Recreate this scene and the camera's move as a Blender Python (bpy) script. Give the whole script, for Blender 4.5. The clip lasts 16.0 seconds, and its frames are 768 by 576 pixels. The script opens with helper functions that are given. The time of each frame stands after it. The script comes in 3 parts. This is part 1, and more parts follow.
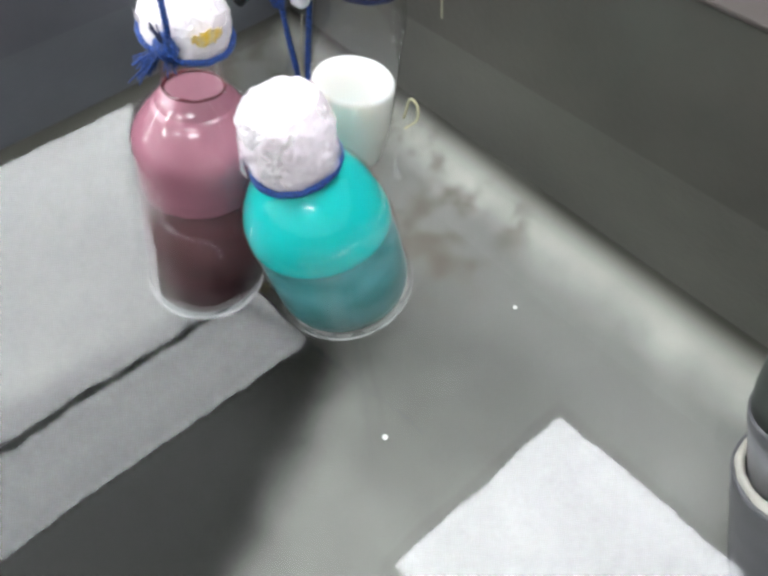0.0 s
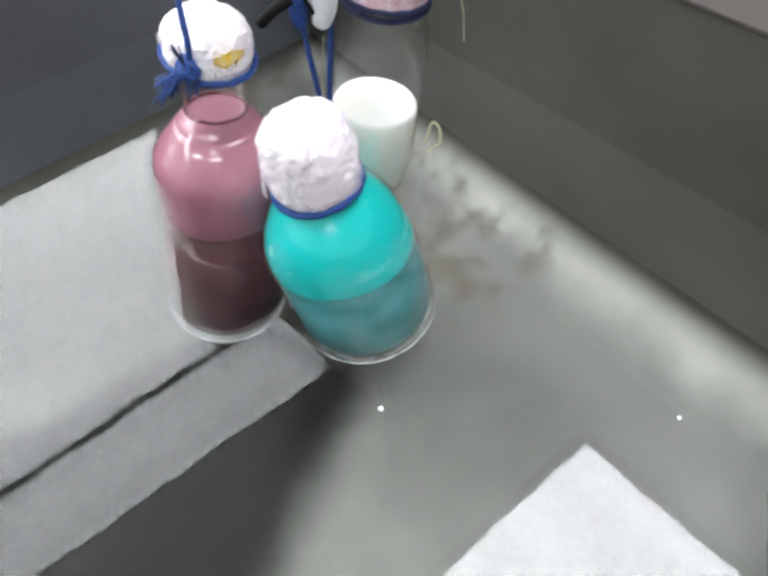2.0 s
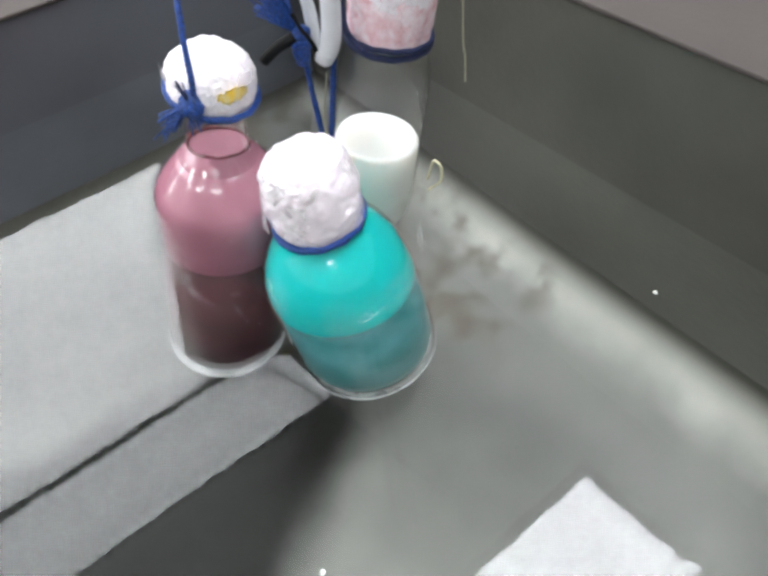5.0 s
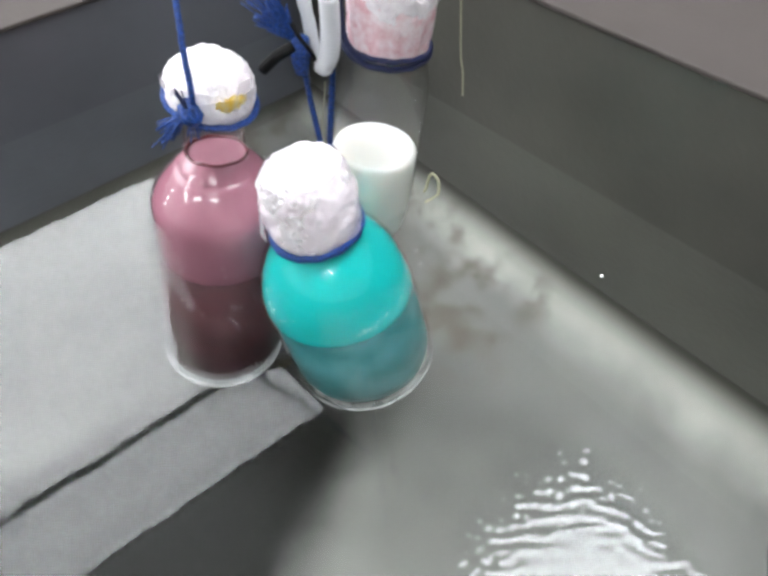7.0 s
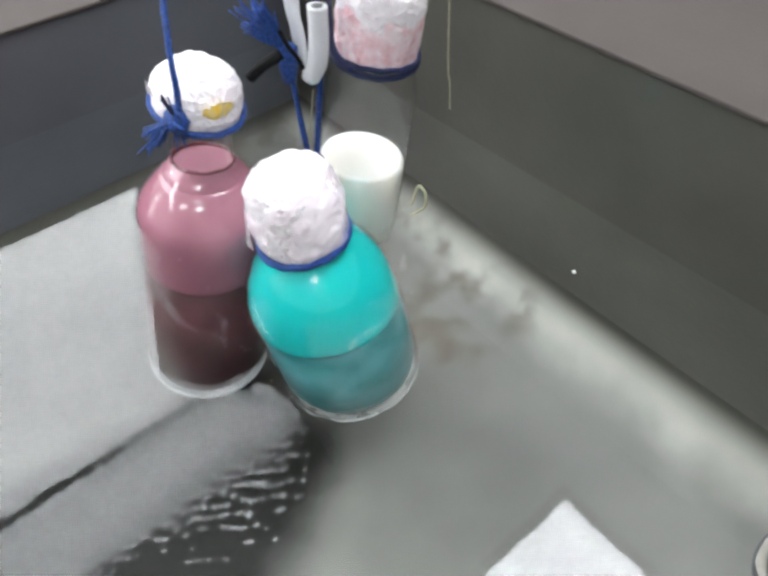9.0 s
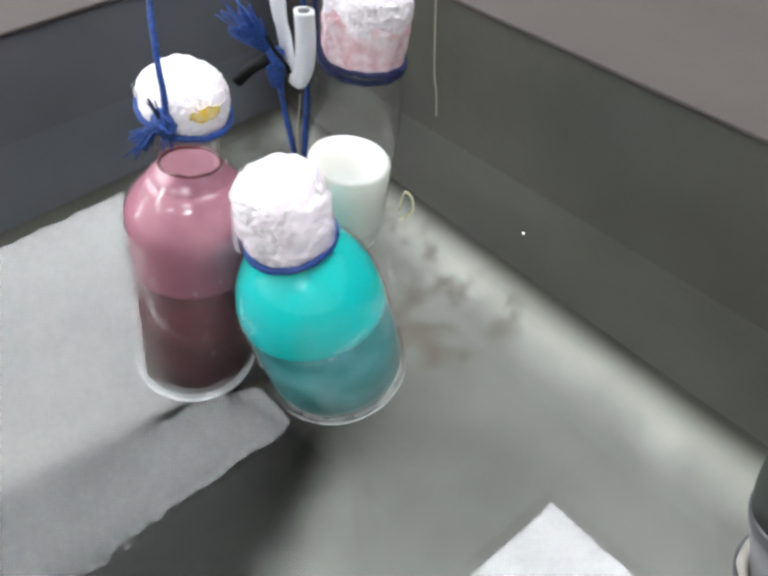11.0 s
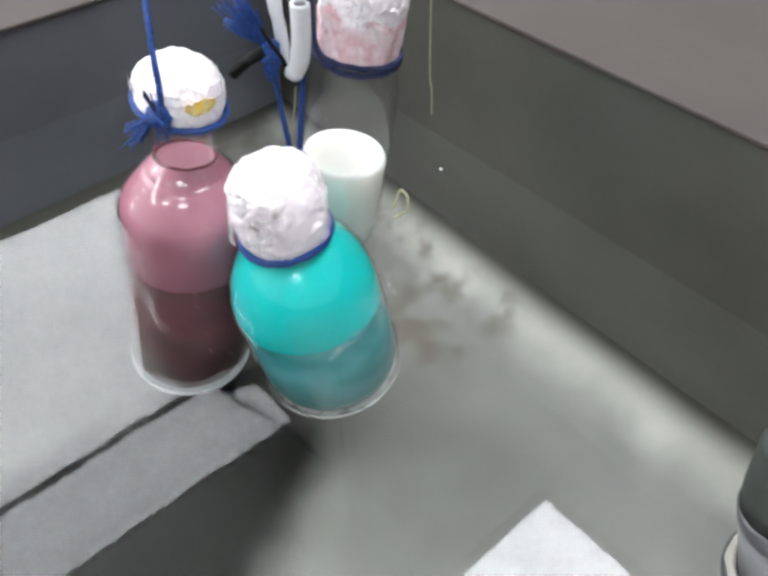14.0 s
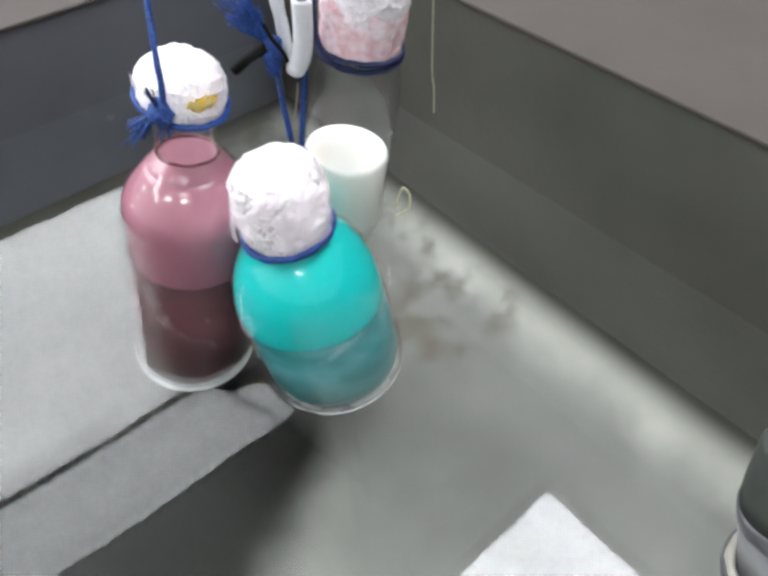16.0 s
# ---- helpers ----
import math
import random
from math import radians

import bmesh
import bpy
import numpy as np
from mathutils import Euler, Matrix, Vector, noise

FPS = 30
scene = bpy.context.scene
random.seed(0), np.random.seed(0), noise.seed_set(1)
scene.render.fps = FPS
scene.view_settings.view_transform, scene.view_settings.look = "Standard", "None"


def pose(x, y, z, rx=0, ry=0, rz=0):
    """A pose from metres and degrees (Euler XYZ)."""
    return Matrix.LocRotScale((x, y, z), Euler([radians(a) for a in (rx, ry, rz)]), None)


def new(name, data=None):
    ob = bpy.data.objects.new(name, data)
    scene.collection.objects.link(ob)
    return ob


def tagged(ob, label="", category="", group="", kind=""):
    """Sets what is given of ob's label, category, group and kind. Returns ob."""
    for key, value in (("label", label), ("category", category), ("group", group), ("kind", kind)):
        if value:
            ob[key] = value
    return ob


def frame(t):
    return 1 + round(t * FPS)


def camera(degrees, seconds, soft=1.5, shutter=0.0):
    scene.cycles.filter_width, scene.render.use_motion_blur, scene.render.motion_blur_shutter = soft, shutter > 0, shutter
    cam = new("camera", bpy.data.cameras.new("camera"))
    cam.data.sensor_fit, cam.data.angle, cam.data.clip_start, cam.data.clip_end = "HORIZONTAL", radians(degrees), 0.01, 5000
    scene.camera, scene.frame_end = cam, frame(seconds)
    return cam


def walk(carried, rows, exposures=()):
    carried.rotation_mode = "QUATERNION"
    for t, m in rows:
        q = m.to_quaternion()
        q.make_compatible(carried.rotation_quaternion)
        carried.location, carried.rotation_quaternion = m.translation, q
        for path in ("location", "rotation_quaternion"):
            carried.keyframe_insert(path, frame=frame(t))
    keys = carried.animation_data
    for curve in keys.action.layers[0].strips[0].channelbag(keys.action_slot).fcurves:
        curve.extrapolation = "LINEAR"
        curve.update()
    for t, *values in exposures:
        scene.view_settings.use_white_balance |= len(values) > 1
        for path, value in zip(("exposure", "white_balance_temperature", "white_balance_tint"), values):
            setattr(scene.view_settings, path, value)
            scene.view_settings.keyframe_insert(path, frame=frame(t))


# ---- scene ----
LENS = 55.18
cam = camera(LENS, 16.0, soft=3.4)
PATH = [
    (0, -0.0003, -0.0037, 0.2912, 38.37, 1.45, -41.26),
    (0.5, -0.0004, -0.0038, 0.2867, 39.26, 1.92, -41.12),
    (1, -0.0006, -0.0025, 0.2880, 39.24, 2.13, -41.10),
    (1.5, 0.0009, -0.0014, 0.2908, 39.19, 2.33, -40.57),
    (2, 0.0010, -0.0017, 0.2862, 40.45, 2.84, -40.23),
    (2.5, 0.0015, -0.0003, 0.2872, 40.88, 2.88, -40.32),
    (3, 0.0013, -0.0003, 0.2866, 41.56, 2.56, -40.26),
    (3.5, 0.0011, -0.0007, 0.2894, 41.90, 2.49, -40.08),
    (4, 0.0034, 0.0003, 0.2909, 42.04, 2.62, -39.99),
    (6.5, 0.0024, 0.0025, 0.2911, 43.35, 2.09, -40.05),
    (7, 0.0009, 0.0026, 0.2912, 43.55, 1.97, -40.11),
    (7.5, 0.0023, 0.0030, 0.2908, 43.72, 1.83, -40.07),
    (8, 0.0032, 0.0041, 0.2933, 43.51, 1.60, -40.26),
    (8.5, 0.0006, 0.0014, 0.2903, 44.40, 1.48, -40.39),
    (9, 0.0004, 0.0034, 0.2909, 44.48, 0.93, -40.69),
    (9.5, 0.0016, 0.0040, 0.2951, 44.06, 0.77, -40.89),
    (12, -0.0006, 0.0019, 0.2950, 44.84, 0.02, -41.60),
    (12.5, 0.0017, 0.0022, 0.2971, 44.48, 0.07, -41.36),
    (13, -0.0005, 0.0014, 0.3001, 44.24, -0.07, -41.48),
    (13.5, 0.0007, 0.0011, 0.2995, 44.06, 0.01, -41.32),
    (14, -0.0003, 0.0004, 0.2981, 44.25, -0.04, -41.44),
    (14.5, 0.0000, 0.0000, 0.3000, 44.00, 0.00, -41.40),
    (15, 0.0005, 0.0000, 0.3012, 43.79, 0.12, -41.34),
    (15.5, -0.0004, 0.0012, 0.3010, 43.88, -0.02, -41.34),
    (16, 0.0009, 0.0004, 0.3012, 43.74, 0.16, -41.23),
]
walk(cam, [(t, pose(*p)) for t, *p in PATH])

# ---- light: two luminous ceiling panels over a still water bath ----
CEIL = 1.5
EMIT_SIDE = 14.0
EMIT_TOP = 32.0
EMIT_DIM = 13.0
world = bpy.data.worlds.new("room_air")
scene.world = world
world.use_nodes = True
world.node_tree.nodes["Background"].inputs[0].default_value = (0.75, 0.82, 0.9, 1)
world.node_tree.nodes["Background"].inputs[1].default_value = 0.05
scene.view_settings.exposure = -0.18

XR, YL = 0.3215, 0.502          # inner faces of the two tank walls in view
ZR, ZL = 0.102, 0.0756          # their rims
XN, YN = -0.36, -0.30           # the two near walls
FLOOR = -0.165


# ---- materials ----
def mat(name, color=(0.5, 0.5, 0.5), rough=0.5, metal=0.0, var=0.12, scale=40.0, bump=0.0, bscale=200.0, color2=None, **extra):
    m = bpy.data.materials.new(name)
    m.use_nodes = True
    nt = m.node_tree
    b = nt.nodes["Principled BSDF"]
    b.inputs["Roughness"].default_value = rough
    b.inputs["Metallic"].default_value = metal
    for key, value in extra.items():
        b.inputs[key.replace("_", " ")].default_value = value
    co = nt.nodes.new("ShaderNodeTexCoord")
    n1 = nt.nodes.new("ShaderNodeTexNoise")
    n1.inputs["Scale"].default_value = scale
    n1.inputs["Detail"].default_value = 6
    nt.links.new(co.outputs["Object"], n1.inputs["Vector"])
    mix = nt.nodes.new("ShaderNodeMix")
    mix.data_type = "RGBA"
    lo = color2 or tuple(c * (1 - var) for c in color)
    hi = color if color2 else tuple(min(1, c * (1 + var)) for c in color)
    mix.inputs[6].default_value = (*lo, 1)
    mix.inputs[7].default_value = (*hi, 1)
    ramp = nt.nodes.new("ShaderNodeMapRange")
    ramp.inputs["From Min"].default_value, ramp.inputs["From Max"].default_value = 0.35, 0.65
    nt.links.new(n1.outputs["Fac"], ramp.inputs["Value"])
    nt.links.new(ramp.outputs["Result"], mix.inputs[0])
    nt.links.new(mix.outputs[2], b.inputs["Base Color"])
    if bump:
        n2 = nt.nodes.new("ShaderNodeTexNoise")
        n2.inputs["Scale"].default_value = bscale
        n2.inputs["Detail"].default_value = 4
        nt.links.new(co.outputs["Object"], n2.inputs["Vector"])
        bp = nt.nodes.new("ShaderNodeBump")
        bp.inputs["Strength"].default_value = bump
        bp.inputs["Distance"].default_value = 0.002
        nt.links.new(n2.outputs["Fac"], bp.inputs["Height"])
        nt.links.new(bp.outputs["Normal"], b.inputs["Normal"])
    return m


def steel(name, color, rough, stretch):
    """Brushed stainless steel: fine lines along one way, and broad water stains."""
    m = mat(name, color, rough, 1.0, var=0.18, scale=9.0)
    nt = m.node_tree
    b = nt.nodes["Principled BSDF"]
    co = nt.nodes.new("ShaderNodeTexCoord")
    mp = nt.nodes.new("ShaderNodeMapping")
    mp.inputs["Scale"].default_value = stretch
    n = nt.nodes.new("ShaderNodeTexNoise")
    n.inputs["Scale"].default_value = 60
    n.inputs["Detail"].default_value = 5
    r = nt.nodes.new("ShaderNodeMapRange")
    r.inputs["To Min"].default_value, r.inputs["To Max"].default_value = rough - 0.06, rough + 0.08
    nt.links.new(co.outputs["Object"], mp.inputs["Vector"])
    nt.links.new(mp.outputs["Vector"], n.inputs["Vector"])
    nt.links.new(n.outputs["Fac"], r.inputs["Value"])
    nt.links.new(r.outputs["Result"], b.inputs["Roughness"])
    bp = nt.nodes.new("ShaderNodeBump")
    bp.inputs["Strength"].default_value = 0.08
    bp.inputs["Distance"].default_value = 0.001
    nt.links.new(n.outputs["Fac"], bp.inputs["Height"])
    nt.links.new(bp.outputs["Normal"], b.inputs["Normal"])
    return m


def glow(name, color, strength):
    m = bpy.data.materials.new(name)
    m.use_nodes = True
    nt = m.node_tree
    e = nt.nodes.new("ShaderNodeEmission")
    e.inputs[0].default_value = (*color, 1)
    e.inputs[1].default_value = strength
    nt.links.new(e.outputs[0], nt.nodes["Material Output"].inputs[0])
    return m


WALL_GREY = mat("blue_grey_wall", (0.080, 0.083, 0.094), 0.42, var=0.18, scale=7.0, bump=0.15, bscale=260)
WALL_RESIN = mat("dark_resin_wall", (0.058, 0.056, 0.047), 0.45, var=0.22, scale=7.0, bump=0.15, bscale=260)


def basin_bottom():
    """Grey resin bottom: painted-in shade band, painted highlight towards the wall, brown blotches for reflections."""
    m = mat("basin_bottom", (0.126, 0.126, 0.115), 0.42, var=0.16, scale=15.0, bump=0.08, bscale=150)
    nt = m.node_tree
    b = nt.nodes["Principled BSDF"]
    base = b.inputs["Base Color"].links[0].from_socket
    co = nt.nodes.new("ShaderNodeTexCoord")
    warp = nt.nodes.new("ShaderNodeTexNoise")
    warp.inputs["Scale"].default_value, warp.inputs["Detail"].default_value = 24, 5
    nt.links.new(co.outputs["Object"], warp.inputs["Vector"])
    add = nt.nodes.new("ShaderNodeVectorMath")
    add.operation = "MULTIPLY_ADD"
    add.inputs[1].default_value = (0.026, 0.026, 0.0)
    nt.links.new(warp.outputs["Color"], add.inputs[0])
    nt.links.new(co.outputs["Object"], add.inputs[2])
    sep = nt.nodes.new("ShaderNodeSeparateXYZ")
    nt.links.new(add.outputs[0], sep.inputs[0])

    def ramp(socket, a0, a1):
        r = nt.nodes.new("ShaderNodeMapRange")
        r.interpolation_type = "SMOOTHSTEP"
        r.inputs["From Min"].default_value, r.inputs["From Max"].default_value = a0, a1
        nt.links.new(socket, r.inputs["Value"])
        return r.outputs["Result"]

    def down(socket, a0, a1):
        r = nt.nodes.new("ShaderNodeMath")
        r.operation = "SUBTRACT"
        r.inputs[0].default_value = 1.0
        nt.links.new(ramp(socket, a0, a1), r.inputs[1])
        return r.outputs[0]

    def times(p, q):
        r = nt.nodes.new("ShaderNodeMath")
        r.operation = "MULTIPLY"
        for i, k in enumerate((p, q)):
            if isinstance(k, float):
                r.inputs[i].default_value = k
            else:
                nt.links.new(k, r.inputs[i])
        return r.outputs[0]

    def over(under, color, mask):
        x = nt.nodes.new("ShaderNodeMix")
        x.data_type = "RGBA"
        x.inputs[7].default_value = (*color, 1)
        nt.links.new(under, x.inputs[6])
        nt.links.new(mask, x.inputs[0])
        return x.outputs[2]

    X, Y = sep.outputs[0], sep.outputs[1]
    spots = nt.nodes.new("ShaderNodeTexNoise")
    spots.inputs["Scale"].default_value, spots.inputs["Detail"].default_value = 30, 3
    nt.links.new(co.outputs["Object"], spots.inputs["Vector"])
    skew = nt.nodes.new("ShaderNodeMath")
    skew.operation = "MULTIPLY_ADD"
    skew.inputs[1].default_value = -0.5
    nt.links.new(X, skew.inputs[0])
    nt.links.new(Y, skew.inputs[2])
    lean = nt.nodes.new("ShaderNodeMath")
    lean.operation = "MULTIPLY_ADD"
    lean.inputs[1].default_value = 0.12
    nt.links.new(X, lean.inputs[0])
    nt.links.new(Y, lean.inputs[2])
    # dark band painted into the floor colour in place of shade
    shade_band = times(times(ramp(skew.outputs[0], 0.126, 0.170), down(lean.outputs[0], 0.326, 0.356)), down(X, 0.135, 0.215))
    # highlight of the cove, painted as a soft pale rise and a brighter line
    cove_sheen = times(ramp(X, 0.19, 0.335), 0.25)
    cove_glint = times(ramp(X, 0.292, 0.336), 0.80)
    # brown blotches in the colour stand in for reflections on the water
    brown_reflections = times(times(ramp(X, 0.215, 0.245), down(X, 0.312, 0.335)), times(ramp(Y, 0.195, 0.235), times(ramp(spots.outputs["Fac"], 0.42, 0.66), 0.75)))
    c = over(base, (0.54, 0.54, 0.515), cove_sheen)
    c = over(c, (0.70, 0.70, 0.63), cove_glint)
    c = over(c, (0.105, 0.088, 0.066), brown_reflections)
    c = over(c, (0.004, 0.004, 0.003), shade_band)
    c = over(c, (0.058, 0.056, 0.047), ramp(sep.outputs[2], FLOOR + 0.012, FLOOR + 0.046))
    nt.links.new(c, b.inputs["Base Color"])
    b.inputs["Specular IOR Level"].default_value = 0.12
    return m


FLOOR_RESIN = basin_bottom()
CEILING = mat("ceiling_paint", (0.62, 0.62, 0.61), 0.8, var=0.04, scale=3, bump=0.05)
COUNTER = mat("counter_laminate", (0.062, 0.053, 0.049), 0.8, var=0.06, scale=14, bump=0.1, bscale=300, Specular_IOR_Level=0.15)
ROOM = mat("room_paint", (0.50, 0.50, 0.485), 0.8, var=0.05, scale=3, bump=0.05)


def thin_glass(name, tint):
    """Clear thin wall: see-through, with gloss that grows towards the edges."""
    m = bpy.data.materials.new(name)
    m.use_nodes = True
    nt = m.node_tree
    nt.nodes.remove(nt.nodes["Principled BSDF"])
    w = nt.nodes.new("ShaderNodeLayerWeight")
    w.inputs["Blend"].default_value = 0.5
    q = nt.nodes.new("ShaderNodeMath")
    q.operation = "POWER"
    q.inputs[1].default_value = 4.0
    nt.links.new(w.outputs["Facing"], q.inputs[0])
    f = nt.nodes.new("ShaderNodeMath")
    f.operation = "MULTIPLY_ADD"
    f.inputs[1].default_value, f.inputs[2].default_value = 0.75, 0.05
    nt.links.new(q.outputs[0], f.inputs[0])
    t = nt.nodes.new("ShaderNodeBsdfTransparent")
    t.inputs[0].default_value = (*tint, 1)
    g = nt.nodes.new("ShaderNodeBsdfGlossy")
    g.inputs["Roughness"].default_value = 0.008
    x = nt.nodes.new("ShaderNodeMixShader")
    nt.links.new(f.outputs[0], x.inputs[0])
    nt.links.new(t.outputs[0], x.inputs[1])
    nt.links.new(g.outputs[0], x.inputs[2])
    nt.links.new(x.outputs[0], nt.nodes["Material Output"].inputs[0])
    return m


GLASS = thin_glass("bottle_glass", (0.985, 0.99, 0.985))
# white in both heel colours stands in for light mirrored along the glass
GLINT_HEEL = mat("glinting_glass_heel", (0.9, 0.92, 0.92), 0.06, var=0.02, scale=90, Alpha=0.58)
HEEL = mat("whitened_glass_heel", (0.9, 0.93, 0.92), 0.06, var=0.02, scale=90, Alpha=0.28)
WATER = mat("bath_water", (0.97, 0.99, 0.97), 0.0, var=0.0, scale=5, bump=0.004, bscale=110, Transmission_Weight=1.0, IOR=1.333)
GAUZE = mat("cotton_gauze", (0.85, 0.81, 0.83), 0.85, scale=150, color2=(0.75, 0.69, 0.72), bump=1.0, bscale=420)
GAUZE_PINK = mat("pink_stained_gauze", (0.80, 0.70, 0.72), 0.85, scale=150, bump=0.6, bscale=420, color2=(0.66, 0.38, 0.42))
YELLOW = mat("yellow_stain", (0.93, 0.70, 0.10), 0.7, scale=260, color2=(0.88, 0.80, 0.48), bump=0.4, bscale=400)
FILM = mat("cling_film", (0.95, 0.86, 0.91), 0.08, var=0.0, scale=30, Alpha=0.40, bump=0.5, bscale=120)
BLUE = mat("blue_nylon_cord", (0.005, 0.044, 0.215), 0.5, var=0.5, scale=700, bump=0.7, bscale=900)
NAVY = mat("navy_cord", (0.005, 0.011, 0.062), 0.5, var=0.35, scale=700, bump=0.7, bscale=900)
BLACK = mat("black_shrink_sleeve", (0.006, 0.006, 0.006), 0.8, var=0.2, scale=200, Specular_IOR_Level=0.15)
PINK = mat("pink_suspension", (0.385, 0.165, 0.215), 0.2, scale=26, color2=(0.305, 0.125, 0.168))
# same pink liquid below the waterline, its dimmer look put into the colour
PINK_SHADED = mat("shaded_pink_liquid", (0.085, 0.028, 0.034), 0.35, scale=35, color2=(0.055, 0.021, 0.025))
TEAL = mat("teal_suspension", (0.0, 0.50, 0.47), 0.25, scale=25, color2=(0.01, 0.44, 0.42))
# the teal liquid again, darkened by colour where it is under water
TEAL_SHADED = mat("shaded_teal_liquid", (0.06, 0.225, 0.24), 0.3, scale=34, color2=(0.002, 0.12, 0.125))
MILK = mat("milky_liquid", (0.68, 0.67, 0.63), 0.5, var=0.03, scale=20, Subsurface_Weight=0.9, Subsurface_Scale=0.03, Subsurface_Radius=(1.0, 0.9, 0.8))
WET = mat("wet_maroon_surface", (0.13, 0.03, 0.04), 0.06, var=0.3, scale=120)
PLASTIC = mat("white_plastic", (0.80, 0.81, 0.83), 0.3, var=0.04, scale=60, Transmission_Weight=0.35, Subsurface_Weight=0.0)
GREY = mat("grey_plastic", (0.075, 0.074, 0.080), 0.4, var=0.15, scale=60, bump=0.1)
PIPE = mat("light_grey_pipe", (0.20, 0.20, 0.215), 0.3, var=0.15, scale=60, bump=0.1)
DARK = mat("dark_rubber", (0.03, 0.035, 0.03), 0.6, var=0.2, scale=60)
PALE = mat("pale_seal", (0.34, 0.32, 0.285), 0.5, var=0.1, scale=90)
FRAME = mat("dark_lamp_frame", (0.03, 0.03, 0.035), 0.5, var=0.1, scale=20)
LOOP = mat("pale_yellow_tie", (0.62, 0.58, 0.38), 0.25, var=0.1, scale=90)
WIRE = mat("thin_clear_line", (0.30, 0.285, 0.20), 0.3, var=0.1, scale=90)
ROD = steel("steel_rod", (0.5, 0.5, 0.5), 0.3, (1, 1, 20))
PANEL_SIDE = glow("luminous_side_panel", (0.92, 0.955, 1.0), EMIT_SIDE)
PANEL_DIM = glow("dim_side_diffuser", (0.93, 0.965, 1.0), EMIT_DIM)
PANEL_TUBE = glow("fluorescent_tube", (0.95, 0.98, 1.0), 27.0)
PANEL_TOP = glow("luminous_top_panel", (0.915, 0.95, 1.0), EMIT_TOP)


# ---- mesh helpers ----
def part(name, bm, material, parent=None, label="", smooth=True):
    me = bpy.data.meshes.new(name)
    bm.normal_update()
    bm.to_mesh(me)
    bm.free()
    me.materials.append(material)
    if smooth:
        for p in me.polygons:
            p.use_smooth = True
    ob = new(name, me)
    if parent is not None:
        ob.parent = parent
    if label:
        tagged(ob, label)
    return ob


def box(x0, x1, y0, y1, z0, z1, bevel=0.0):
    bm = bmesh.new()
    bmesh.ops.create_cube(bm, size=1)
    for v in bm.verts:
        v.co = Vector((x0 if v.co.x < 0 else x1, y0 if v.co.y < 0 else y1, z0 if v.co.z < 0 else z1))
    if bevel:
        bmesh.ops.bevel(bm, geom=bm.edges[:], offset=bevel, segments=3, affect="EDGES", profile=0.6)
    return bm


def lathe(profile, n=64, wobble=0.0, seed=0.0, freq=3.0, lean=None):
    """Turns (radius, height) pairs about z; wobble crumples the surface, in metres."""
    bm = bmesh.new()
    rings = []
    for r, z in profile:
        if r < 1e-6:
            rings.append([bm.verts.new((0, 0, z))])
            continue
        ring = []
        for i in range(n):
            a = 2 * math.pi * i / n
            p = Vector((r * math.cos(a), r * math.sin(a), z))
            if wobble:
                k = 1.3 * noise.noise(p * freq / 0.055 + Vector((seed, seed, 0))) + noise.noise(p * freq / 0.02 + Vector((seed, 0, 0))) + 0.5 * noise.noise(p * freq / 0.007 + Vector((0, seed, 0)))
                p += Vector((math.cos(a), math.sin(a), 0.6)) * wobble * k
            ring.append(bm.verts.new(p))
        rings.append(ring)
    for a, b in zip(rings, rings[1:]):
        for i in range(n):
            j = (i + 1) % n
            if len(a) == 1 and len(b) == 1:
                continue
            if len(a) == 1:
                bm.faces.new((a[0], b[j], b[i]))
            elif len(b) == 1:
                bm.faces.new((a[i], a[j], b[0]))
            else:
                bm.faces.new((a[i], a[j], b[j], b[i]))
    bmesh.ops.recalc_face_normals(bm, faces=bm.faces[:])
    return bm


def fine(profile, step=0.0009):
    """The same outline with closely spaced rings, so that crumples show along the height too."""
    out = [profile[0]]
    for (r0, z0), (r1, z1) in zip(profile, profile[1:]):
        k = max(1, int(math.hypot(r1 - r0, z1 - z0) / step))
        out += [(r0 + (r1 - r0) * i / k, z0 + (z1 - z0) * i / k) for i in range(1, k + 1)]
    return out


def smooth_path(points, steps=8):
    pts = [Vector(p) for p in points]
    if len(pts) < 3:
        return pts
    out = []
    ext = [2 * pts[0] - pts[1]] + pts + [2 * pts[-1] - pts[-2]]
    for i in range(1, len(ext) - 2):
        p0, p1, p2, p3 = ext[i - 1:i + 3]
        for k in range(steps):
            t = k / steps
            out.append(0.5 * (2 * p1 + (p2 - p0) * t + (2 * p0 - 5 * p1 + 4 * p2 - p3) * t * t + (3 * p1 - p0 - 3 * p2 + p3) * t ** 3))
    out.append(pts[-1])
    return out


def tube(points, radius, n=10, steps=8, bm=None, taper=None, flat=1.0, closed=False):
    bm = bm or bmesh.new()
    path = smooth_path(points, steps)
    up = Vector((0.31, 0.17, 0.93))
    rings = []
    for i, p in enumerate(path):
        d = (path[min(i + 1, len(path) - 1)] - path[max(i - 1, 0)]).normalized()
        u = d.cross(up).normalized() if abs(d.dot(up)) < 0.97 else d.cross(Vector((1, 0, 0))).normalized()
        w = d.cross(u)
        r = radius * (1 if taper is None else 1 + (taper - 1) * i / (len(path) - 1))
        rings.append([bm.verts.new(p + r * (u * math.cos(2 * math.pi * k / n) + flat * w * math.sin(2 * math.pi * k / n))) for k in range(n)])
    for a, b in zip(rings, rings[1:]):
        for k in range(n):
            j = (k + 1) % n
            bm.faces.new((a[k], a[j], b[j], b[k]))
    bm.faces.new(rings[0][::-1])
    bm.faces.new(rings[-1])
    return bm


